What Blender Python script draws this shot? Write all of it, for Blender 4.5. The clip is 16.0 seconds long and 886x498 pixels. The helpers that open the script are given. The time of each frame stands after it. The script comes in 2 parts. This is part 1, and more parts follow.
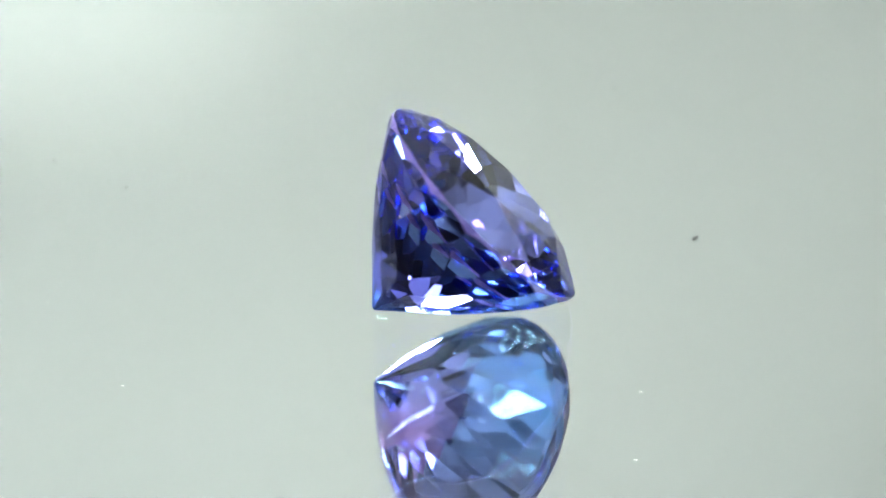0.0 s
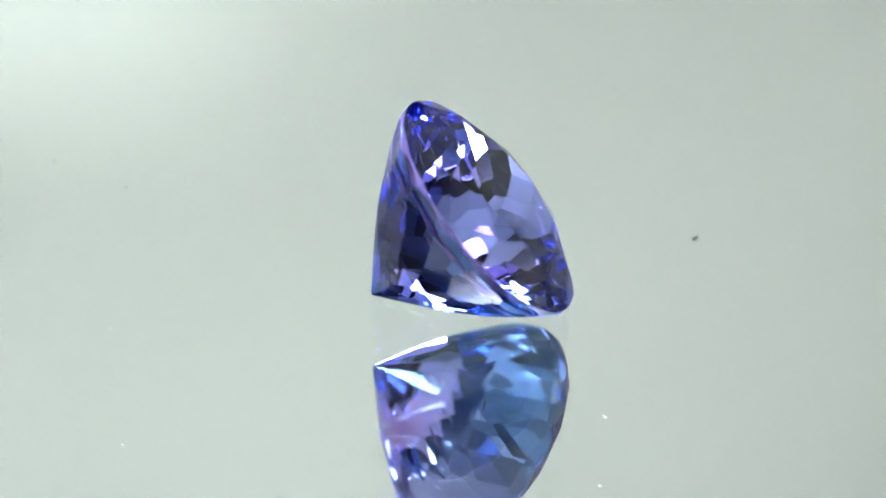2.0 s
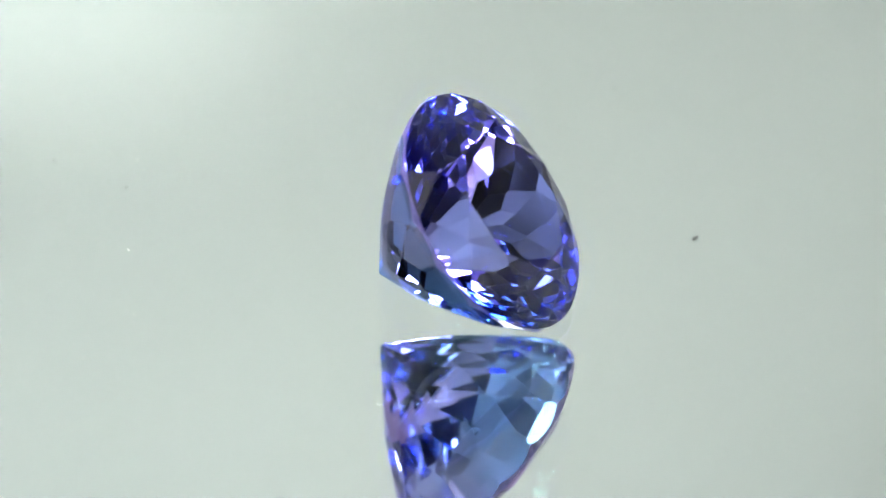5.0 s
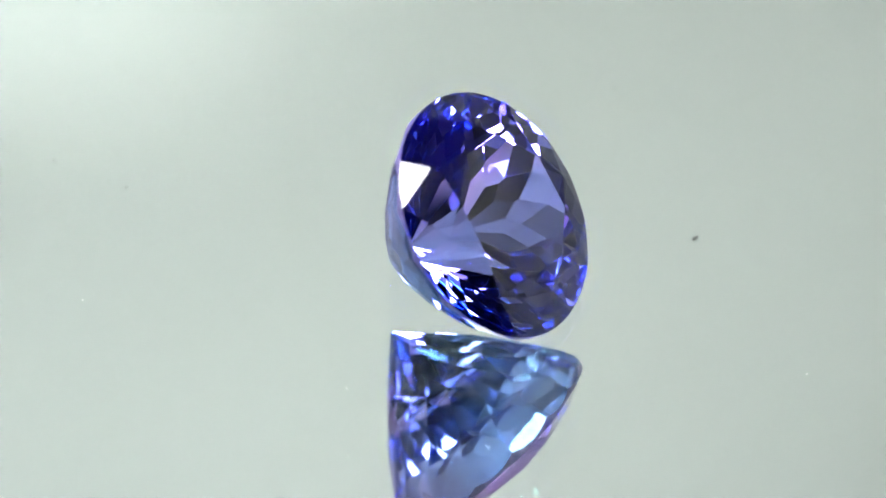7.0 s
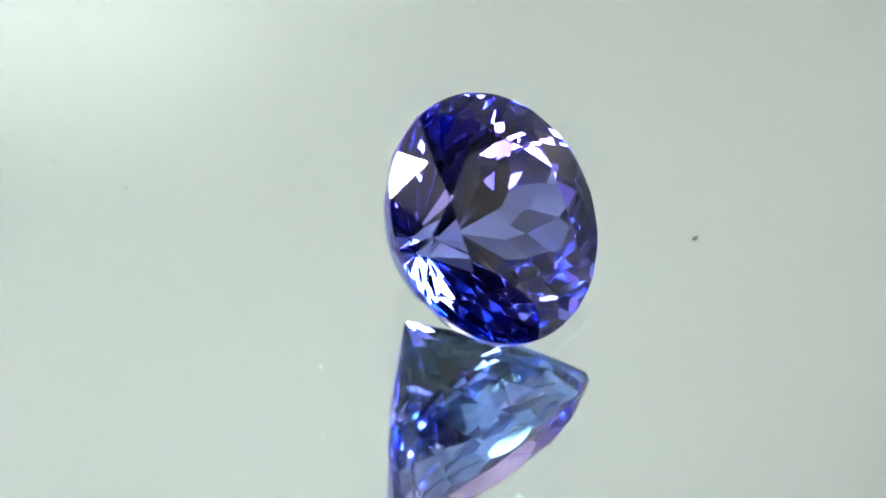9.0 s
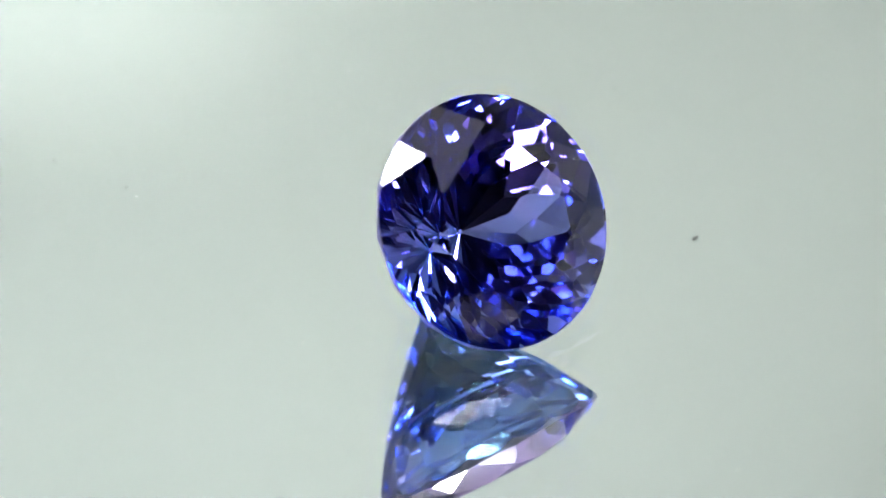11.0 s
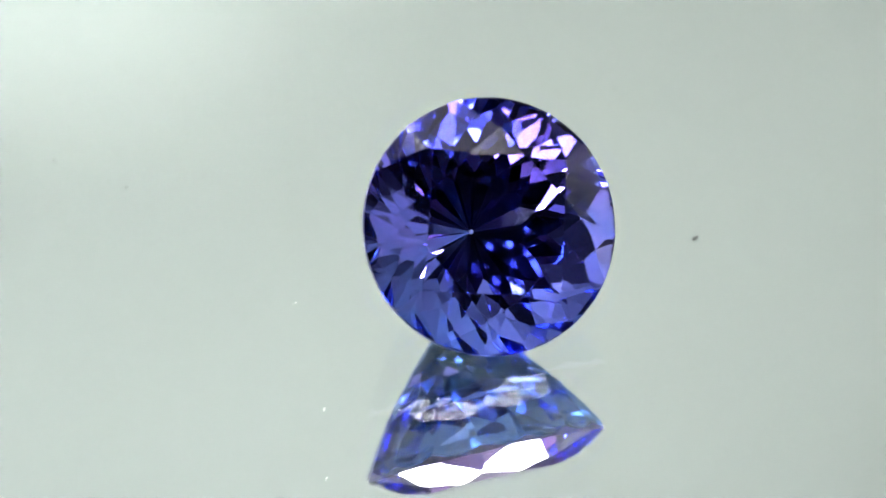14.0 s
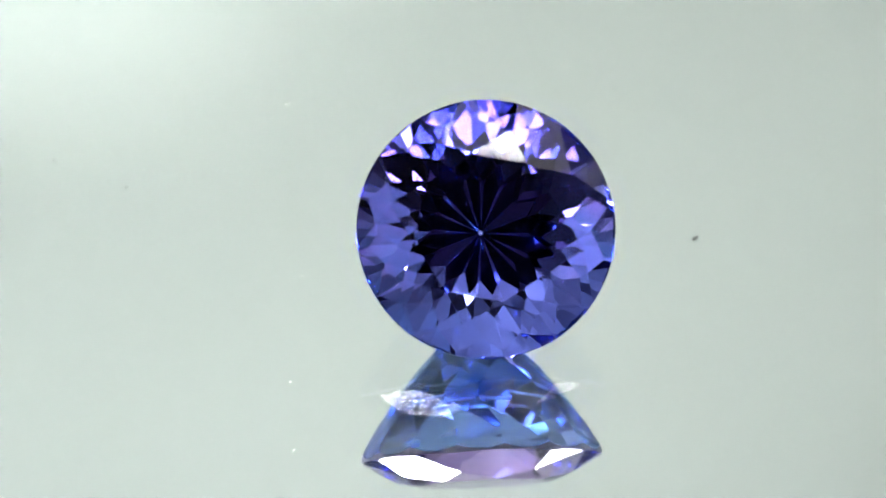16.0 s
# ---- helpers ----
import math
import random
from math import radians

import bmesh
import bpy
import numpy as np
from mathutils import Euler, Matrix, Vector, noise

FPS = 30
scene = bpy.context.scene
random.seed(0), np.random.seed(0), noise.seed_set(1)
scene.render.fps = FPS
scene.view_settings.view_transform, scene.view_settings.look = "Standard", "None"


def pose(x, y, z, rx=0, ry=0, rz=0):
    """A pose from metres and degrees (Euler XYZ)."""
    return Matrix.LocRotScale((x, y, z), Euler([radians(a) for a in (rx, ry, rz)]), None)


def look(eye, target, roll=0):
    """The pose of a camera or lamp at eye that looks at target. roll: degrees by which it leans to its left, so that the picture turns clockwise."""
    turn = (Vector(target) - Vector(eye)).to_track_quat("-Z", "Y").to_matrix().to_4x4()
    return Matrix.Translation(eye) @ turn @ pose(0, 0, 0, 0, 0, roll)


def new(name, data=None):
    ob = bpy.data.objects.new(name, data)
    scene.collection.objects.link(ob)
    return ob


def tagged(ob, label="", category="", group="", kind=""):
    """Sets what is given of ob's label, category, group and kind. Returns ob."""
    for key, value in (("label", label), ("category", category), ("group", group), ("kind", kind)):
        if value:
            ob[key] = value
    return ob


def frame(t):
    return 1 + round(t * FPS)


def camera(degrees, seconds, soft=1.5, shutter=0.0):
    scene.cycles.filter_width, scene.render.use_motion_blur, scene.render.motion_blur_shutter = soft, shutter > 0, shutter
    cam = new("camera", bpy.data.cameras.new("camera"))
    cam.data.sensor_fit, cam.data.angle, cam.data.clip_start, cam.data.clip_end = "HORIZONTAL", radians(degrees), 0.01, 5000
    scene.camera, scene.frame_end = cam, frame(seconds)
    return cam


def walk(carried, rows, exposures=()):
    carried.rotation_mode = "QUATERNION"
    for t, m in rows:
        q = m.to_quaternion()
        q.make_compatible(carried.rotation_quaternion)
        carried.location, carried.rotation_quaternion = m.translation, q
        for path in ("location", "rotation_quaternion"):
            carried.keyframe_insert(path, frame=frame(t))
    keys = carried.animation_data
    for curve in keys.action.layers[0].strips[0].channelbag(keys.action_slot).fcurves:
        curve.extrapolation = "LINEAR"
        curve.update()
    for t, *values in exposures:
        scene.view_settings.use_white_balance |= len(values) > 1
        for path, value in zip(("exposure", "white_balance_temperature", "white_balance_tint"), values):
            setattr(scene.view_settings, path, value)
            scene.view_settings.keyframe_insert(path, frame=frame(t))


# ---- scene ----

MM = 0.001

# ---- camera: a macro lens that stands still ----
ELEVATION, DISTANCE, AIM, LEAN = 39.444, 82.048 * MM, (-0.823 * MM, 2.605 * MM, 0.0), -0.305


def stand():
    e = radians(ELEVATION)
    eye = Vector(AIM) + DISTANCE * Vector((0, -math.cos(e), math.sin(e)))
    return look(eye, AIM, -LEAN)


CAMERA_POSE = stand()
cam = camera(20.0, 16.0, soft=1.5)
cam.data.dof.use_dof = True
cam.data.dof.focus_distance = 79.5 * MM
cam.data.dof.aperture_fstop = 48.0
walk(cam, [(0.0, CAMERA_POSE), (16.0, CAMERA_POSE)], exposures=[(0.0, 0.0), (15.0, 0.0), (15.4, 0.10), (16.0, 0.10)])

scene.cycles.max_bounces = 32
scene.cycles.transmission_bounces = 32
scene.cycles.glossy_bounces = 32
scene.cycles.transparent_max_bounces = 32
scene.cycles.sample_clamp_indirect = 36.0
scene.cycles.caustics_reflective = False
scene.cycles.caustics_refractive = False

# ---- light ----
LAMP_RIM = 0.9            # what its diffuser still gives outside the core
LAMP_GLOW = 131.0          # the overhead light panel
PANEL = (-0.350, 0.290, -0.085, 0.150)     # its ends along x and y
HOT = ((-0.330, 0.240, 0.11), (-0.073, 0.058, 0.02))     # the bright core of its diffuser along x and y: ends, soft edge
PANEL_POSE = pose(-0.02, -0.028, 0.50, 0, 41.6, -2)
WASH = 15.5               # watts of the added spot that washes the backdrop
world = bpy.data.worlds.new("world")
world.use_nodes = True
world.node_tree.nodes["Background"].inputs[0].default_value = (0.75, 0.85, 0.95, 1)
world.node_tree.nodes["Background"].inputs[1].default_value = 0.05
scene.world = world


# ---- materials ----
def material(name):
    m = bpy.data.materials.new(name)
    m.use_nodes = True
    return m, m.node_tree.nodes, m.node_tree.links, m.node_tree.nodes["Principled BSDF"]


def ramp_of(nodes, stops, interpolation="LINEAR"):
    r = nodes.new("ShaderNodeValToRGB")
    r.color_ramp.interpolation = interpolation
    while len(r.color_ramp.elements) < len(stops):
        r.color_ramp.elements.new(0.5)
    for el, (at, col) in zip(r.color_ramp.elements, stops):
        el.position, el.color = at, (*col, 1)
    return r


def matte(name, colour, rough=0.7, spread=0.12, scale=30.0, bump=0.1, fine=400.0, gloss=0.5):
    """A plain matt surface with stains at one scale and grain at another."""
    m, nodes, links, bsdf = material(name)
    tex = nodes.new("ShaderNodeTexCoord")
    big, small = nodes.new("ShaderNodeTexNoise"), nodes.new("ShaderNodeTexNoise")
    big.inputs["Scale"].default_value, small.inputs["Scale"].default_value = scale, fine
    r = ramp_of(nodes, [(0.3, [c * (1 - spread) for c in colour]), (0.7, [min(1, c * (1 + spread)) for c in colour])])
    b = nodes.new("ShaderNodeBump")
    b.inputs["Strength"].default_value, b.inputs["Distance"].default_value = bump, 0.0005
    links.new(tex.outputs["Object"], big.inputs["Vector"])
    links.new(tex.outputs["Object"], small.inputs["Vector"])
    links.new(big.outputs["Fac"], r.inputs["Fac"])
    links.new(r.outputs["Color"], bsdf.inputs["Base Color"])
    links.new(small.outputs["Fac"], b.inputs["Height"])
    links.new(b.outputs["Normal"], bsdf.inputs["Normal"])
    bsdf.inputs["Roughness"].default_value, bsdf.inputs["Specular IOR Level"].default_value = rough, gloss
    return m


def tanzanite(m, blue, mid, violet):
    """Tanzanite's blue-to-violet shift with the light's path, put in by position, with faint zones."""
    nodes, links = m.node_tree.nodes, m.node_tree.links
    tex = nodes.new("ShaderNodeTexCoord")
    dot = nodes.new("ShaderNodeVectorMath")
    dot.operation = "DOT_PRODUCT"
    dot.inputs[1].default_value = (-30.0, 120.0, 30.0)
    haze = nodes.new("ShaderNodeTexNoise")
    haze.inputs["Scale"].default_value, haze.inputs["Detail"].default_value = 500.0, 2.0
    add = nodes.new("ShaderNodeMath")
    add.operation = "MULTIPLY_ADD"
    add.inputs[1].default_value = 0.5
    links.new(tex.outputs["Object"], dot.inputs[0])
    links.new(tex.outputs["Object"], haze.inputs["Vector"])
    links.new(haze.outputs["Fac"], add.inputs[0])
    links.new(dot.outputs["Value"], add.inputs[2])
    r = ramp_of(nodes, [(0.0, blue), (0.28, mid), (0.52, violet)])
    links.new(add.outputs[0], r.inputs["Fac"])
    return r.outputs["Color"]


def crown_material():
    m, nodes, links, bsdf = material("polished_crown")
    # Tinted so that what is seen in through the crown turns violet.
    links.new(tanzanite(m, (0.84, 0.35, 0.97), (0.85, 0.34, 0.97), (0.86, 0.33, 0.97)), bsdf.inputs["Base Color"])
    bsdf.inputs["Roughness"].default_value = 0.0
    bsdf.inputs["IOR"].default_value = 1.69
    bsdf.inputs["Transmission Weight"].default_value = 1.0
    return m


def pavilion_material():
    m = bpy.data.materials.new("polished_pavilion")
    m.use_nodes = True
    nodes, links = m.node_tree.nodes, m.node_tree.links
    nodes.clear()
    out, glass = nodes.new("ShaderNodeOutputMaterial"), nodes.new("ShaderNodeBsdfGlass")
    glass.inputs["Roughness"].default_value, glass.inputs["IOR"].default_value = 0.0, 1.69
    # Tint on every bounce stands in for colour deepening along the path.
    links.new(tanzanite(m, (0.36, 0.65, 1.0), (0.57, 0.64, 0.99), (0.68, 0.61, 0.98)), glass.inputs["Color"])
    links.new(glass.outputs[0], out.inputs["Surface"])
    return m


def girdle_material():
    """The ground, unpolished rim of the stone."""
    m, nodes, links, bsdf = material("ground_girdle")
    n = nodes.new("ShaderNodeTexNoise")
    n.inputs["Scale"].default_value = 4000.0
    r = ramp_of(nodes, [(0.35, (0.05, 0.04, 0.16)), (0.7, (0.16, 0.12, 0.36))])
    tex = nodes.new("ShaderNodeTexCoord")
    links.new(tex.outputs["Object"], n.inputs["Vector"])
    links.new(n.outputs["Fac"], r.inputs["Fac"])
    links.new(r.outputs["Color"], bsdf.inputs["Base Color"])
    bsdf.inputs["Roughness"].default_value = 0.35
    bsdf.inputs["IOR"].default_value = 1.69
    bsdf.inputs["Transmission Weight"].default_value = 0.5
    return m


def plate_material():
    """Clear plate glass."""
    m, nodes, links, bsdf = material("clear_glass")
    bsdf.inputs["Base Color"].default_value = (0.985, 0.998, 0.99, 1)
    bsdf.inputs["Roughness"].default_value = 0.0
    bsdf.inputs["IOR"].default_value = 1.52
    bsdf.inputs["Transmission Weight"].default_value = 1.0
    return m


def mirror_material():
    m, nodes, links, bsdf = material("silvered_mirror")
    bsdf.inputs["Base Color"].default_value = (0.90, 0.93, 0.91, 1)
    bsdf.inputs["Metallic"].default_value = 1.0
    bsdf.inputs["Roughness"].default_value = 0.0
    return m


def lamp_material():
    """A fabric diffuser: hottest in its middle, fading towards its edges."""
    m = bpy.data.materials.new("lamp_diffuser")
    m.use_nodes = True
    nodes, links = m.node_tree.nodes, m.node_tree.links
    nodes.clear()
    out, em = nodes.new("ShaderNodeOutputMaterial"), nodes.new("ShaderNodeEmission")
    tex, sep = nodes.new("ShaderNodeTexCoord"), nodes.new("ShaderNodeSeparateXYZ")
    links.new(tex.outputs["Object"], sep.inputs[0])
    fades = []
    for axis, (low, high, soft) in zip("XY", HOT):
        away, fade = nodes.new("ShaderNodeMath"), nodes.new("ShaderNodeMapRange")
        from_middle = nodes.new("ShaderNodeMath")
        from_middle.operation, away.operation = "SUBTRACT", "ABSOLUTE"
        from_middle.inputs[1].default_value = (low + high) / 2
        fade.interpolation_type = "SMOOTHSTEP"
        links.new(sep.outputs[axis], from_middle.inputs[0])
        links.new(from_middle.outputs[0], away.inputs[0])
        links.new(away.outputs[0], fade.inputs["Value"])
        half = (high - low) / 2
        for key, value in (("From Min", half - soft), ("From Max", half), ("To Min", 1.0), ("To Max", 0.0)):
            fade.inputs[key].default_value = value
        fades.append(fade.outputs[0])
    both, power = nodes.new("ShaderNodeMath"), nodes.new("ShaderNodeMath")
    both.operation = "MULTIPLY"
    links.new(fades[0], both.inputs[0])
    links.new(fades[1], both.inputs[1])
    power.operation = "MULTIPLY_ADD"
    links.new(both.outputs[0], power.inputs[0])
    power.inputs[1].default_value, power.inputs[2].default_value = LAMP_GLOW, LAMP_RIM
    em.inputs["Color"].default_value = (1.0, 0.99, 0.97, 1)
    links.new(power.outputs[0], em.inputs["Strength"])
    links.new(em.outputs[0], out.inputs["Surface"])
    return m


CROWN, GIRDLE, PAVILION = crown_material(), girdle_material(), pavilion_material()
GLASS, MIRROR = plate_material(), mirror_material()
LAMP = lamp_material()
CARD = matte("backdrop_card", (0.125, 0.139, 0.1373), 0.8, 0.02, 3.0, 0.02)
GREY = matte("grey_card", (0.34, 0.355, 0.37), 0.8, 0.06, 4.0)
# Side cloth, coloured darker so that the stone reflects less brightness from there.
DUSK = matte("dimmed_cloth", (0.075, 0.083, 0.085), 0.85, 0.05, 3.0, 0.02)
DARK = matte("near_black_matt", (0.009, 0.009, 0.011), 0.95, 0.25, 20.0, gloss=0.05)
TABLE = matte("table_board", (0.35, 0.33, 0.30), 0.6, 0.15, 12.0)
BLACK = matte("black_enamel", (0.005, 0.005, 0.006), 0.75, 0.2, 60.0, gloss=0.04)
METAL = matte("painted_metal", (0.10, 0.10, 0.11), 0.4, 0.1, 40.0)
LINT = matte("white_lint", (0.85, 0.86, 0.84), 0.9, 0.1, 9000.0)
GRIT = matte("dark_grit", (0.012, 0.012, 0.010), 0.9, 0.3, 9000.0)


# ---- mesh helpers ----
def part(name, bm, mat, parent=None, label="", outward=True):
    me = bpy.data.meshes.new(name)
    if outward:
        bmesh.ops.recalc_face_normals(bm, faces=bm.faces)
    bm.to_mesh(me)
    bm.free()
    me.materials.append(mat)
    ob = new(name, me)
    ob.parent = parent
    return tagged(ob, label)


def box(x0, x1, y0, y1, z0, z1, bevel=0.0):
    bm = bmesh.new()
    bmesh.ops.create_cube(bm, size=1.0, matrix=Matrix.LocRotScale(((x0 + x1) / 2, (y0 + y1) / 2, (z0 + z1) / 2), None, (x1 - x0, y1 - y0, z1 - z0)))
    if bevel:
        bmesh.ops.bevel(bm, geom=bm.edges[:], offset=bevel, segments=2, affect="EDGES", profile=0.5)
    return bm


def lathe(rings, steps=96, closed=False):
    """A turned body from (radius, z) rings; closed joins the last ring to the first."""
    bm = bmesh.new()
    rows = [[bm.verts.new((r * math.cos(2 * math.pi * k / steps), r * math.sin(2 * math.pi * k / steps), z)) for k in range(steps)] for r, z in rings]
    pairs = list(zip(rows, rows[1:])) + ([(rows[-1], rows[0])] if closed else [])
    for a, b in pairs:
        for k in range(steps):
            bm.faces.new((a[k], a[(k + 1) % steps], b[(k + 1) % steps], b[k]))
    if not closed:
        bm.faces.new(rows[0])
        bm.faces.new(rows[-1])
    return bm


# ---- the stand: table, mirror, turning glass plate ----
PLATE = 2.757 * MM        # glass plate's thickness: its foot lies on the mirror
GAP = 0.02 * MM


def build_stand():
    tagged(part("table", box(-0.45, 0.45, -0.40, 0.45, -0.030, -0.0064, 0.002), TABLE), "light wooden work table under the mirror", "table")
    bm = box(-0.09, 0.09, -0.08, 0.10, -0.0064, -PLATE, 0.0004)
    tagged(part("mirror", bm, MIRROR), "square silvered mirror lying flat on the table", "mirror")
    rim = 0.2 * MM
    bm = lathe([(45 * MM - rim, -PLATE + GAP), (45 * MM, -PLATE + GAP + rim), (45 * MM, -rim), (45 * MM - rim, 0.0)], 128)
    plate = tagged(part("turntable", bm, GLASS), "clear round glass plate turning on the mirror", "turntable")
    # Opaque hoop, added out of view to keep lamp streaks out of the plate's edge.
    hoop = [(45.05 * MM, -PLATE + GAP), (46.5 * MM, -PLATE + GAP), (46.8 * MM, -1.4 * MM), (46.5 * MM, 0.05 * MM), (45.05 * MM, 0.05 * MM)]
    part("rim", lathe(hoop, 128, True), BLACK, plate, "thin black rim, added out of view to block light at the glass edge")
    return plate


turntable = build_stand()

# ---- an unseen dark room added around the stand ----
def build_room():
    def wall(name, *b, mat):
        tagged(part(name, box(*b), mat), kind="structure")

    # Walls and ceiling are coloured near black to stand in for dim surroundings.
    wall("wall_north", -0.45, 0.45, 0.46, 0.47, -0.0064, 0.80, mat=DARK)
    wall("wall_west", -0.46, -0.45, -0.40, 0.46, -0.0064, 0.80, mat=DARK)
    wall("wall_east", 0.45, 0.46, -0.40, 0.46, -0.0064, 0.80, mat=DARK)
    wall("wall_south", -0.45, 0.45, -0.41, -0.40, -0.0064, 0.80, mat=DARK)
    wall("ceiling", -0.46, 0.46, -0.41, 0.46, 0.80, 0.81, mat=DARK)


build_room()


def draped(x0, x1, low, high, seed, flat, deep):
    """Cloth hung over a board: a thin sheet with soft folds, pulled smooth inside the flat window (x0, x1, top)."""
    step, front, back = 0.006, [], []
    bm = bmesh.new()
    nx, nz = round((x1 - x0) / step), round((high - low) / step)
    for j in range(nz + 1):
        z = low + (high - low) * j / nz
        front.append([])
        back.append([])
        for i in range(nx + 1):
            x = x0 + (x1 - x0) * i / nx
            slack = min(1.0, max(flat[0] - x, x - flat[1], z - flat[2], 0.0) / 0.06)
            # Folds are added so that the stone's facets reflect light and dark stripes.
            fold = noise.noise((x * 26 + seed, z * 7, seed)) + 0.6 * noise.noise((x * 50 - z * 30, z * 24 + seed, 3.0 + seed))
            y = -0.004 - slack * deep * (fold + 1.6)
            front[j].append(bm.verts.new((x, y, z)))
            back[j].append(bm.verts.new((x, y + 0.001, z)))
    for j in range(nz):
        for i in range(nx):
            for sheet, turn in ((front, 1), (back, -1)):
                bm.faces.new((sheet[j][i], sheet[j][i + 1], sheet[j + 1][i + 1], sheet[j + 1][i])[::turn]).smooth = True
    for a, b in ((front, back), (back, front)):
        j = 0 if a is front else nz
        for i in range(nx):
            bm.faces.new((b[j][i], b[j][i + 1], a[j][i + 1], a[j][i]))
        i = nx if a is front else 0
        for j in range(nz):
            bm.faces.new((b[j][i], b[j + 1][i], a[j + 1][i], a[j][i]))
    return bm


def board(name, label, place, x0, x1, high, mat, feet, seed, flat=(9, -9, -9), deep=0.010):
    """An upright wooden board on feet, hung with cloth."""
    ob = tagged(new(name), label, "backdrop")
    ob.matrix_world = place
    part("panel", box(x0, x1, 0.0, 0.005, 0.010, high, 0.001), TABLE, ob)
    part("cloth", draped(x0, x1, 0.010, high, seed, flat, deep), mat, ob, outward=False)
    for x in feet:
        part("foot", box(x - 0.010, x + 0.010, -0.05, 0.055, 0.0, 0.0098, 0.0015), TABLE, ob)


def build_backdrop():
    """The backdrop that the mirror shows behind the stand, and unseen side boards added for the stone's reflections."""
    board("backdrop_board", "pale grey-green cloth backdrop standing behind the mirror", pose(0, 0.295, -0.0064, 0, 0, -15), -0.36, 0.33, 0.72, CARD, (-0.25, 0.0, 0.24), 2.0, (-0.10, 0.09, 0.36))
    board("added_side_board", "unseen grey-green cloth board added beside the mirror, coloured darker to dim its reflection", pose(-0.315, 0.17, -0.0064, 0, 0, 90), -0.13, 0.17, 0.40, DUSK, (-0.06, 0.1), 5.0, deep=0.018)
    board("added_side_board", "unseen pale grey cloth board added beside the mirror for the stone to reflect", pose(0.285, 0.08, -0.0064, 0, 0, -90), -0.12, 0.10, 0.50, CARD, (-0.06, 0.05), 8.0)


build_backdrop()


def build_panel():
    """The light panel hangs aslant over the stand."""
    lamp = tagged(new("light_panel"), "long white glowing light panel in a dark housing", "lamp")
    lamp.matrix_world = PANEL_POSE
    x0, x1, y0, y1 = PANEL
    part("diffuser", box(x0, x1, y0, y1, 0.0, 0.003), LAMP, lamp, "glowing white diffuser")
    part("housing", box(x0 - 0.006, x1 + 0.006, y0 - 0.006, y1 + 0.006, 0.0035, 0.022, 0.003), METAL, lamp)
    bm = lathe([(0.006, 0.0), (0.006, 0.80 - 0.528)], 16)
    bmesh.ops.transform(bm, matrix=PANEL_POSE.inverted() @ pose(-0.005, -0.028, 0.528), verts=bm.verts)
    part("hanger", bm, METAL, lamp)


build_panel()


def build_wash():
    """A soft spot, added out of view, that brightens one corner of the backdrop."""
    data = bpy.data.lights.new("wash_spot", "SPOT")
    data.energy, data.spot_size, data.spot_blend, data.shadow_soft_size = WASH, radians(30), 0.9, 0.012
    data.color = (0.96, 1.0, 0.98)
    aim = look((-0.18, -0.02, 0.30), (-0.088, 0.318, 0.138))
    spot = new("wash_spot", data)
    spot.matrix_world = aim
    lamp = tagged(new("added_spot_lamp"), "small dark spot lamp on a thin stand, added out of view", "lamp")
    lamp.matrix_world = pose(-0.18, -0.02, -0.0064)
    bm = lathe([(0.024, -0.005), (0.024, 0.05), (0.010, 0.06), (0.008, 0.055), (0.022, 0.045), (0.022, -0.005)], 32, True)
    bmesh.ops.transform(bm, matrix=lamp.matrix_world.inverted() @ aim, verts=bm.verts)
    part("head", bm, DARK, lamp)
    bm = lathe([(0.035, 0.0), (0.035, 0.006), (0.003, 0.008), (0.003, 0.275)], 24)
    bmesh.ops.translate(bm, vec=(-0.006, -0.028, 0), verts=bm.verts)
    part("stand", bm, METAL, lamp)


build_wash()


def build_lens():
    """The front of the macro lens round the eye point, seen in the stone."""
    lens = tagged(new("camera_lens"), "black barrel of a macro lens on a stand", "lens")
    lens.matrix_world = CAMERA_POSE
    part("barrel", lathe([(31 * MM, 0.0), (33 * MM, 2 * MM), (33 * MM, 90 * MM), (27 * MM, 90 * MM), (27 * MM, 2 * MM)], 64, True), BLACK, lens)
    bm = lathe([(0.030, 0.0), (0.030, 0.006), (0.008, 0.009), (0.008, 0.068)], 32)
    bmesh.ops.transform(bm, matrix=CAMERA_POSE.inverted() @ pose(0, -0.122, -0.0064), verts=bm.verts)
    part("stand", bm, METAL, lens)
    part("front_ring", lathe([(6 * MM, -1.0 * MM), (26.8 * MM, -1.0 * MM), (26.8 * MM, 1.0 * MM), (6 * MM, 1.0 * MM)], 64, True), BLACK, lens)


build_lens()


def reflector(x, y, turn, wide, high):
    """An unseen low card, added to brighten the stone; stands on the table beside the mirror, on a wooden foot."""
    card = tagged(new("added_fill_card"), "unseen low pale grey card added beside the mirror to brighten the stone", "reflector")
    card.matrix_world = pose(x, y, -0.0064, 0, 0, turn)
    part("panel", box(-0.002, 0.002, -wide / 2, wide / 2, 0.008, high, 0.0008), GREY, card)
    part("foot", box(-0.02, 0.02, -wide / 3, wide / 3, 0.0, 0.008, 0.0015), TABLE, card)


reflector(0.140, 0.03, -10, 0.13, 0.09)
reflector(-0.150, 0.01, 8, 0.10, 0.05)

# ---- the stone ----
R = 4.0                   # girdle radius in millimetres
TILT = 41.718             # how far its table faces up
TURN_RATE, TURN_END = 6.6127, -86.166
SPOT_ON_PLATE = (0.5006, -0.6255)


def turned(t):
    """Degrees that the plate still has to turn at t seconds; it does not turn quite evenly."""
    s = (t - 8) / 8
    return TURN_RATE * (16 - t) - 1.7458 * (s ** 3 - s) + 0.1141 * (1 - s * s)


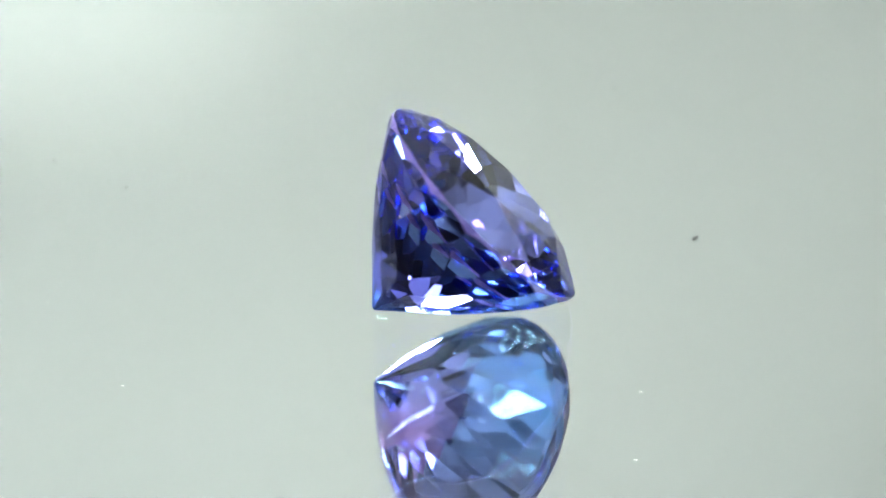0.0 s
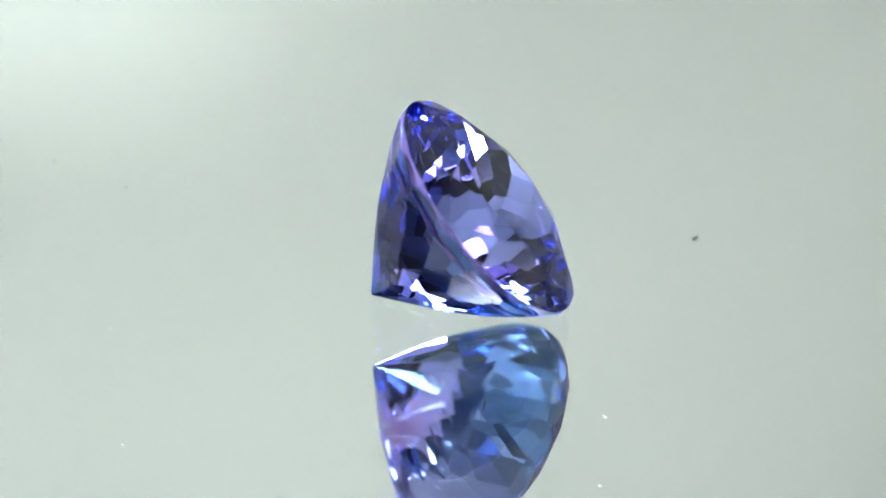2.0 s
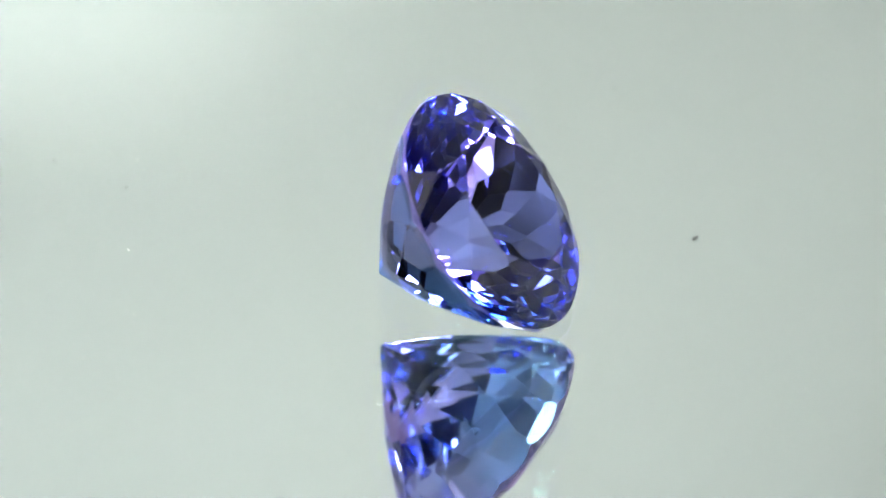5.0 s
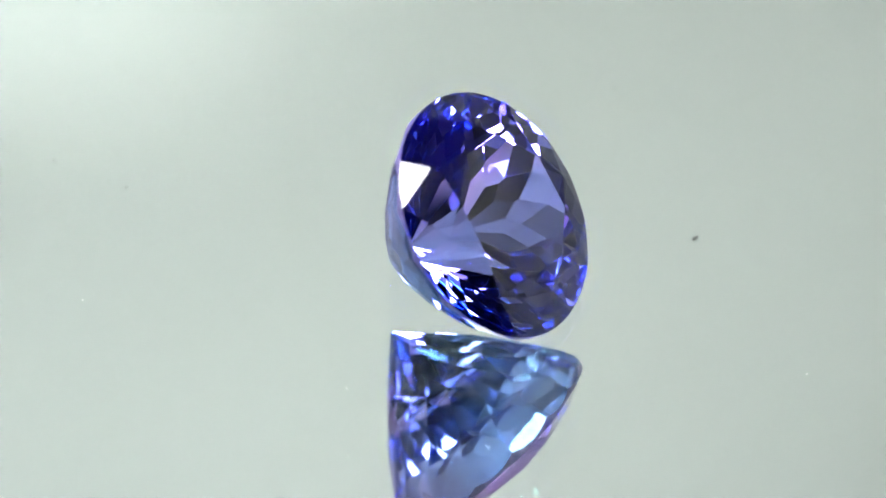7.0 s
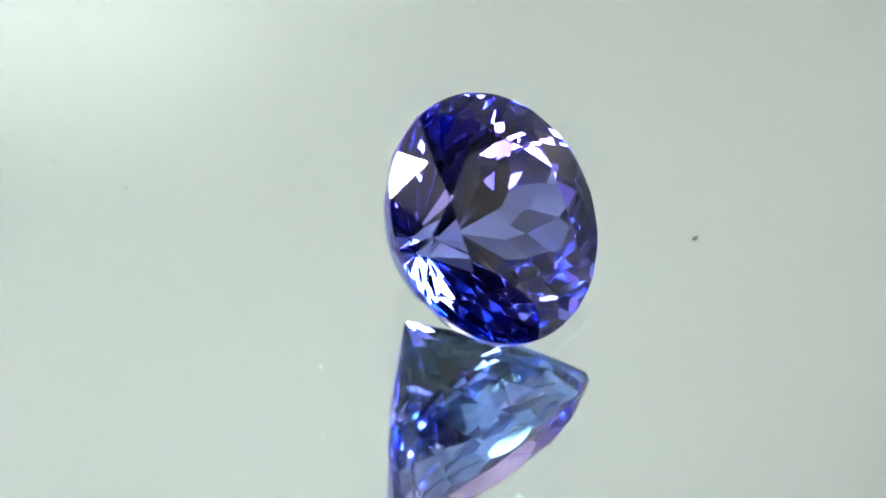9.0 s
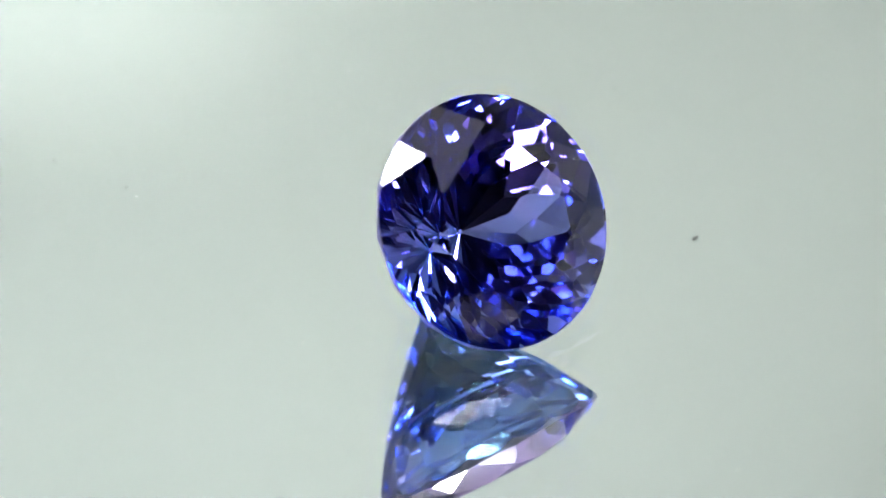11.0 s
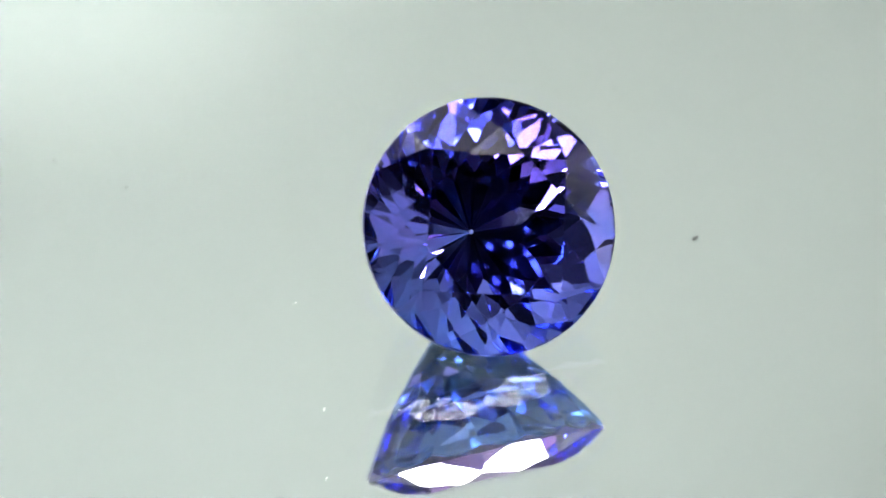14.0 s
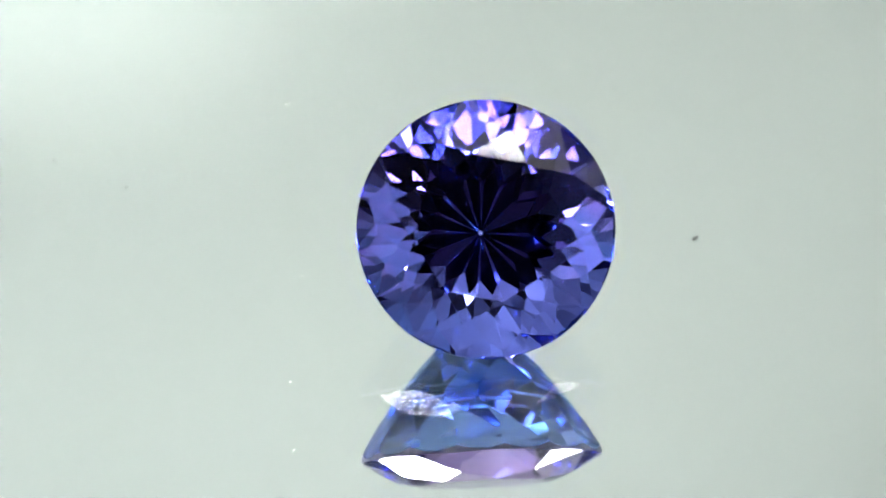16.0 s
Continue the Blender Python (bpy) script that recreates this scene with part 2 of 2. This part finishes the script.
def facet_planes():
    """(point, outward normal) of each facet, in millimetres; table along +z, culet down."""
    def at(r, z, deg):
        return Vector((r * math.cos(radians(deg)), r * math.sin(radians(deg)), z))

    rng = random.Random(4)
    first = 97.0
    rt, ht, rs, hs, gu, gl = 0.578 * R, 0.845, 3.05, 0.615, 0.08, -0.20
    r_first, deep = 1.55, -5.01
    out = []

    def plane(a, b, c, wobble=0.5, steeper=0.0, twist=0.0):
        n = (b - a).cross(c - a).normalized()
        mid = (a + b + c) / 3
        if n.dot(mid - Vector((0, 0, -1.0))) < 0:
            n = -n
        n.z -= radians(steeper)
        n.rotate(Euler((0, 0, radians(twist))))
        n = (n + Vector([rng.gauss(0, radians(wobble)) for _ in range(3)])).normalized()
        out.append((mid, n))

    out.append((Vector((0, 0, ht)), Vector((0, 0, 1))))
    out.append((Vector((0, 0, deep + 0.07)), Vector((0.05, 0.03, -1)).normalized()))     # worn culet
    for k in range(8):
        d = first + 45 * k
        plane(at(rt, ht, d), at(rt, ht, d + 45), at(rs, hs, d + 22.5))                 # star
        plane(at(rt, ht, d), at(rs, hs, d + 22.5), at(rs, hs, d - 22.5), 0.3, 4.0 if k == 4 else 0.0, -3.5 if k == 4 else 0.0)   # kite
        for s in (-1, 1):
            plane(at(R, gu, d), at(R, gu, d + 22.5 * s), at(rs, hs, d + 22.5 * s))     # upper girdle
    # four zigzag rows of sixteen lozenges from the culet up, then the lower girdle facets
    slopes, wobbles = (1.026, 1.165, 1.32, 1.57), (0.25, 0.4, 0.6, 0.7)
    c, r, z = math.cos(radians(11.25)), r_first, deep + slopes[0] * r_first * math.cos(radians(11.25))
    rings = [(0.0, deep), (r, z)]
    for lower, upper in zip(slopes, slopes[1:]):
        (r0, z0), (r1, z1) = rings[-2:]
        r = (z0 - lower * r0 - z1 + upper * r1) / (upper * c - lower)
        rings.append((r, z0 + lower * (r - r0)))
    for k in range(16):
        for row, (slope, wobble) in enumerate(zip(slopes, wobbles)):
            d = first + 22.5 * k + 11.25 * (row % 2)
            foot = at(*rings[row], d)
            side = Vector((-math.sin(radians(d)), math.cos(radians(d)), 0))
            rise = Vector((math.cos(radians(d)), math.sin(radians(d)), slope))
            plane(foot, foot + side, foot + rise, wobble)
        d = first + 22.5 * k
        plane(at(R, gl, d), at(R, gl, d + 22.5), at(*rings[-1], d + 11.25), 0.6)
    return out


def build_gem():
    bm = lathe([(R, -6.0), (R, 2.0)], 128)
    for co, no in facet_planes():
        res = bmesh.ops.bisect_plane(bm, geom=bm.verts[:] + bm.edges[:] + bm.faces[:], plane_co=co, plane_no=no, clear_outer=True, dist=1e-5)
        edges = [e for e in res["geom_cut"] if isinstance(e, bmesh.types.BMEdge) and e.is_boundary]
        if edges:
            bmesh.ops.edgeloop_fill(bm, edges=edges)
    bmesh.ops.remove_doubles(bm, verts=bm.verts[:], dist=2e-3)
    bmesh.ops.scale(bm, vec=(MM, MM, MM), verts=bm.verts[:])
    bmesh.ops.recalc_face_normals(bm, faces=bm.faces)
    corners = [v.co.copy() for v in bm.verts]
    stone = tagged(new("gemstone"), "round brilliant-cut violet-blue tanzanite leaning on its pavilion", "gemstone")

    def zone(f):
        rim = abs(f.normal.z) < 0.02 and f.calc_center_median().to_2d().length > 0.97 * R * MM
        return "girdle" if rim else "crown" if f.normal.z > 0 else "pavilion"

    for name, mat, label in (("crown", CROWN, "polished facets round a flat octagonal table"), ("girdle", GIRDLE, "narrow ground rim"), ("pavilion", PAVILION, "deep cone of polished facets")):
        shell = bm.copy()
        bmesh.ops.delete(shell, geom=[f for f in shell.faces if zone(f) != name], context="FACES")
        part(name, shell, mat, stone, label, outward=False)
    bm.free()
    return stone, corners


gemstone, CORNERS = build_gem()


def gem_pose(t):
    a, th, b = radians(TILT), radians(TURN_END + turned(t)), radians(turned(t))
    n = Vector((math.cos(a) * math.cos(th), math.cos(a) * math.sin(th), math.sin(a)))
    x = Vector((-math.sin(th), math.cos(th), 0))
    turn = Matrix((x, n.cross(x), n)).transposed()
    low = min((turn @ v).z for v in CORNERS)
    gx, gy = SPOT_ON_PLATE
    place = Vector(((math.cos(b) * gx - math.sin(b) * gy) * MM, (math.sin(b) * gx + math.cos(b) * gy) * MM, -low))
    return Matrix.Translation(place) @ turn.to_4x4()


# ---- lint on the turning plate, grit on the mirror under it ----
def fibre(length, thick, bend, seed):
    """A bent hair of lint lying on z = 0, along x."""
    rng = random.Random(seed)
    bm, rows = bmesh.new(), []
    for i in range(7):
        u = i / 6 - 0.5
        r = thick * (0.6 + 0.6 * rng.random()) * (1 - 0.9 * abs(2 * u) ** 3)
        c = Vector((u * length, bend * length * (math.sin(3.1 * u + seed)), thick * 1.1))
        rows.append([bm.verts.new(c + Vector((0, r * math.cos(q), r * math.sin(q)))) for q in (0.3, 1.4, 2.4, 3.5, 4.5, 5.5)])
    for p, q in zip(rows, rows[1:]):
        for k in range(6):
            bm.faces.new((p[k], p[(k + 1) % 6], q[(k + 1) % 6], q[k]))
    bm.faces.new(rows[0])
    bm.faces.new(rows[-1])
    return bm


def speck(size, seed):
    """An uneven grain, flat underneath."""
    bm = bmesh.new()
    bmesh.ops.create_icosphere(bm, subdivisions=2, radius=size)
    rng = random.Random(seed)
    for v in bm.verts:
        v.co *= 0.75 + 0.5 * rng.random()
        v.co.z = max(v.co.z, -0.35 * size) + 0.35 * size
        v.co.z *= 0.5
    return bm


LINT_PIECES = [  # x, y on the plate at the end, length, thickness (mm), angle, bend
    (-5.47, -3.90, 0.17, 0.012, 40, 0.25),
    (-5.36, 1.12, 0.30, 0.0032, 60, 0.45),
    (2.385, -10.69, 0.06, 0.010, 10, 0.1),
    (-1.05, 11.31, 0.10, 0.009, 80, 0.3),
    (-6.295, 10.56, 0.08, 0.009, 20, 0.2),
    (3.49, 12.95, 0.09, 0.009, 0, 0.2),
]
lint = []
for i, (x, y, ln, th, ang, bend) in enumerate(LINT_PIECES):
    ob = tagged(part("lint", fibre(ln * MM * 0.9, th * MM * 0.8, bend, i + 1), LINT), "tiny white lint fibre on the glass plate", "dust", "lint on the glass")
    lint.append((ob, x * MM, y * MM, ang))

GRIT_PIECES = [(7.669, 4.866, 0.085, 1.9, 50), (-12.608, 14.534, 0.07, 1.2, 90), (-14.421, 8.905, 0.06, 1.2, 60), (-11.758, 7.434, 0.055, 1.2, 20),
               (5.398, 13.333, 0.05, 2.0, 80), (-6.49, 2.85, 0.035, 1.2, 10), (11.561, 14.632, 0.045, 1.2, 0), (-13.107, 7.85, 0.03, 1.2, 30)]
for i, (x, y, s, stretch, ang) in enumerate(GRIT_PIECES):
    bm = speck(s * MM * 0.95, i + 20)
    bmesh.ops.scale(bm, vec=(stretch, 0.8, 0.3), verts=bm.verts[:])
    ob = tagged(part("grit", bm, GRIT), "small dark speck of grit on the mirror", "dust", "grit on the mirror")
    ob.matrix_world = pose(x * MM, y * MM, -PLATE, 0, 0, ang)


def motions():
    steps = [i * 0.5 for i in range(33)]
    walk(turntable, [(t, pose(0, 0, 0, 0, 0, turned(t))) for t in steps])
    walk(gemstone, [(t, gem_pose(t)) for t in steps])
    for ob, x, y, ang in lint:
        walk(ob, [(t, pose(0, 0, 0, 0, 0, turned(t)) @ pose(x, y, 0, 0, 0, ang)) for t in steps])


motions()
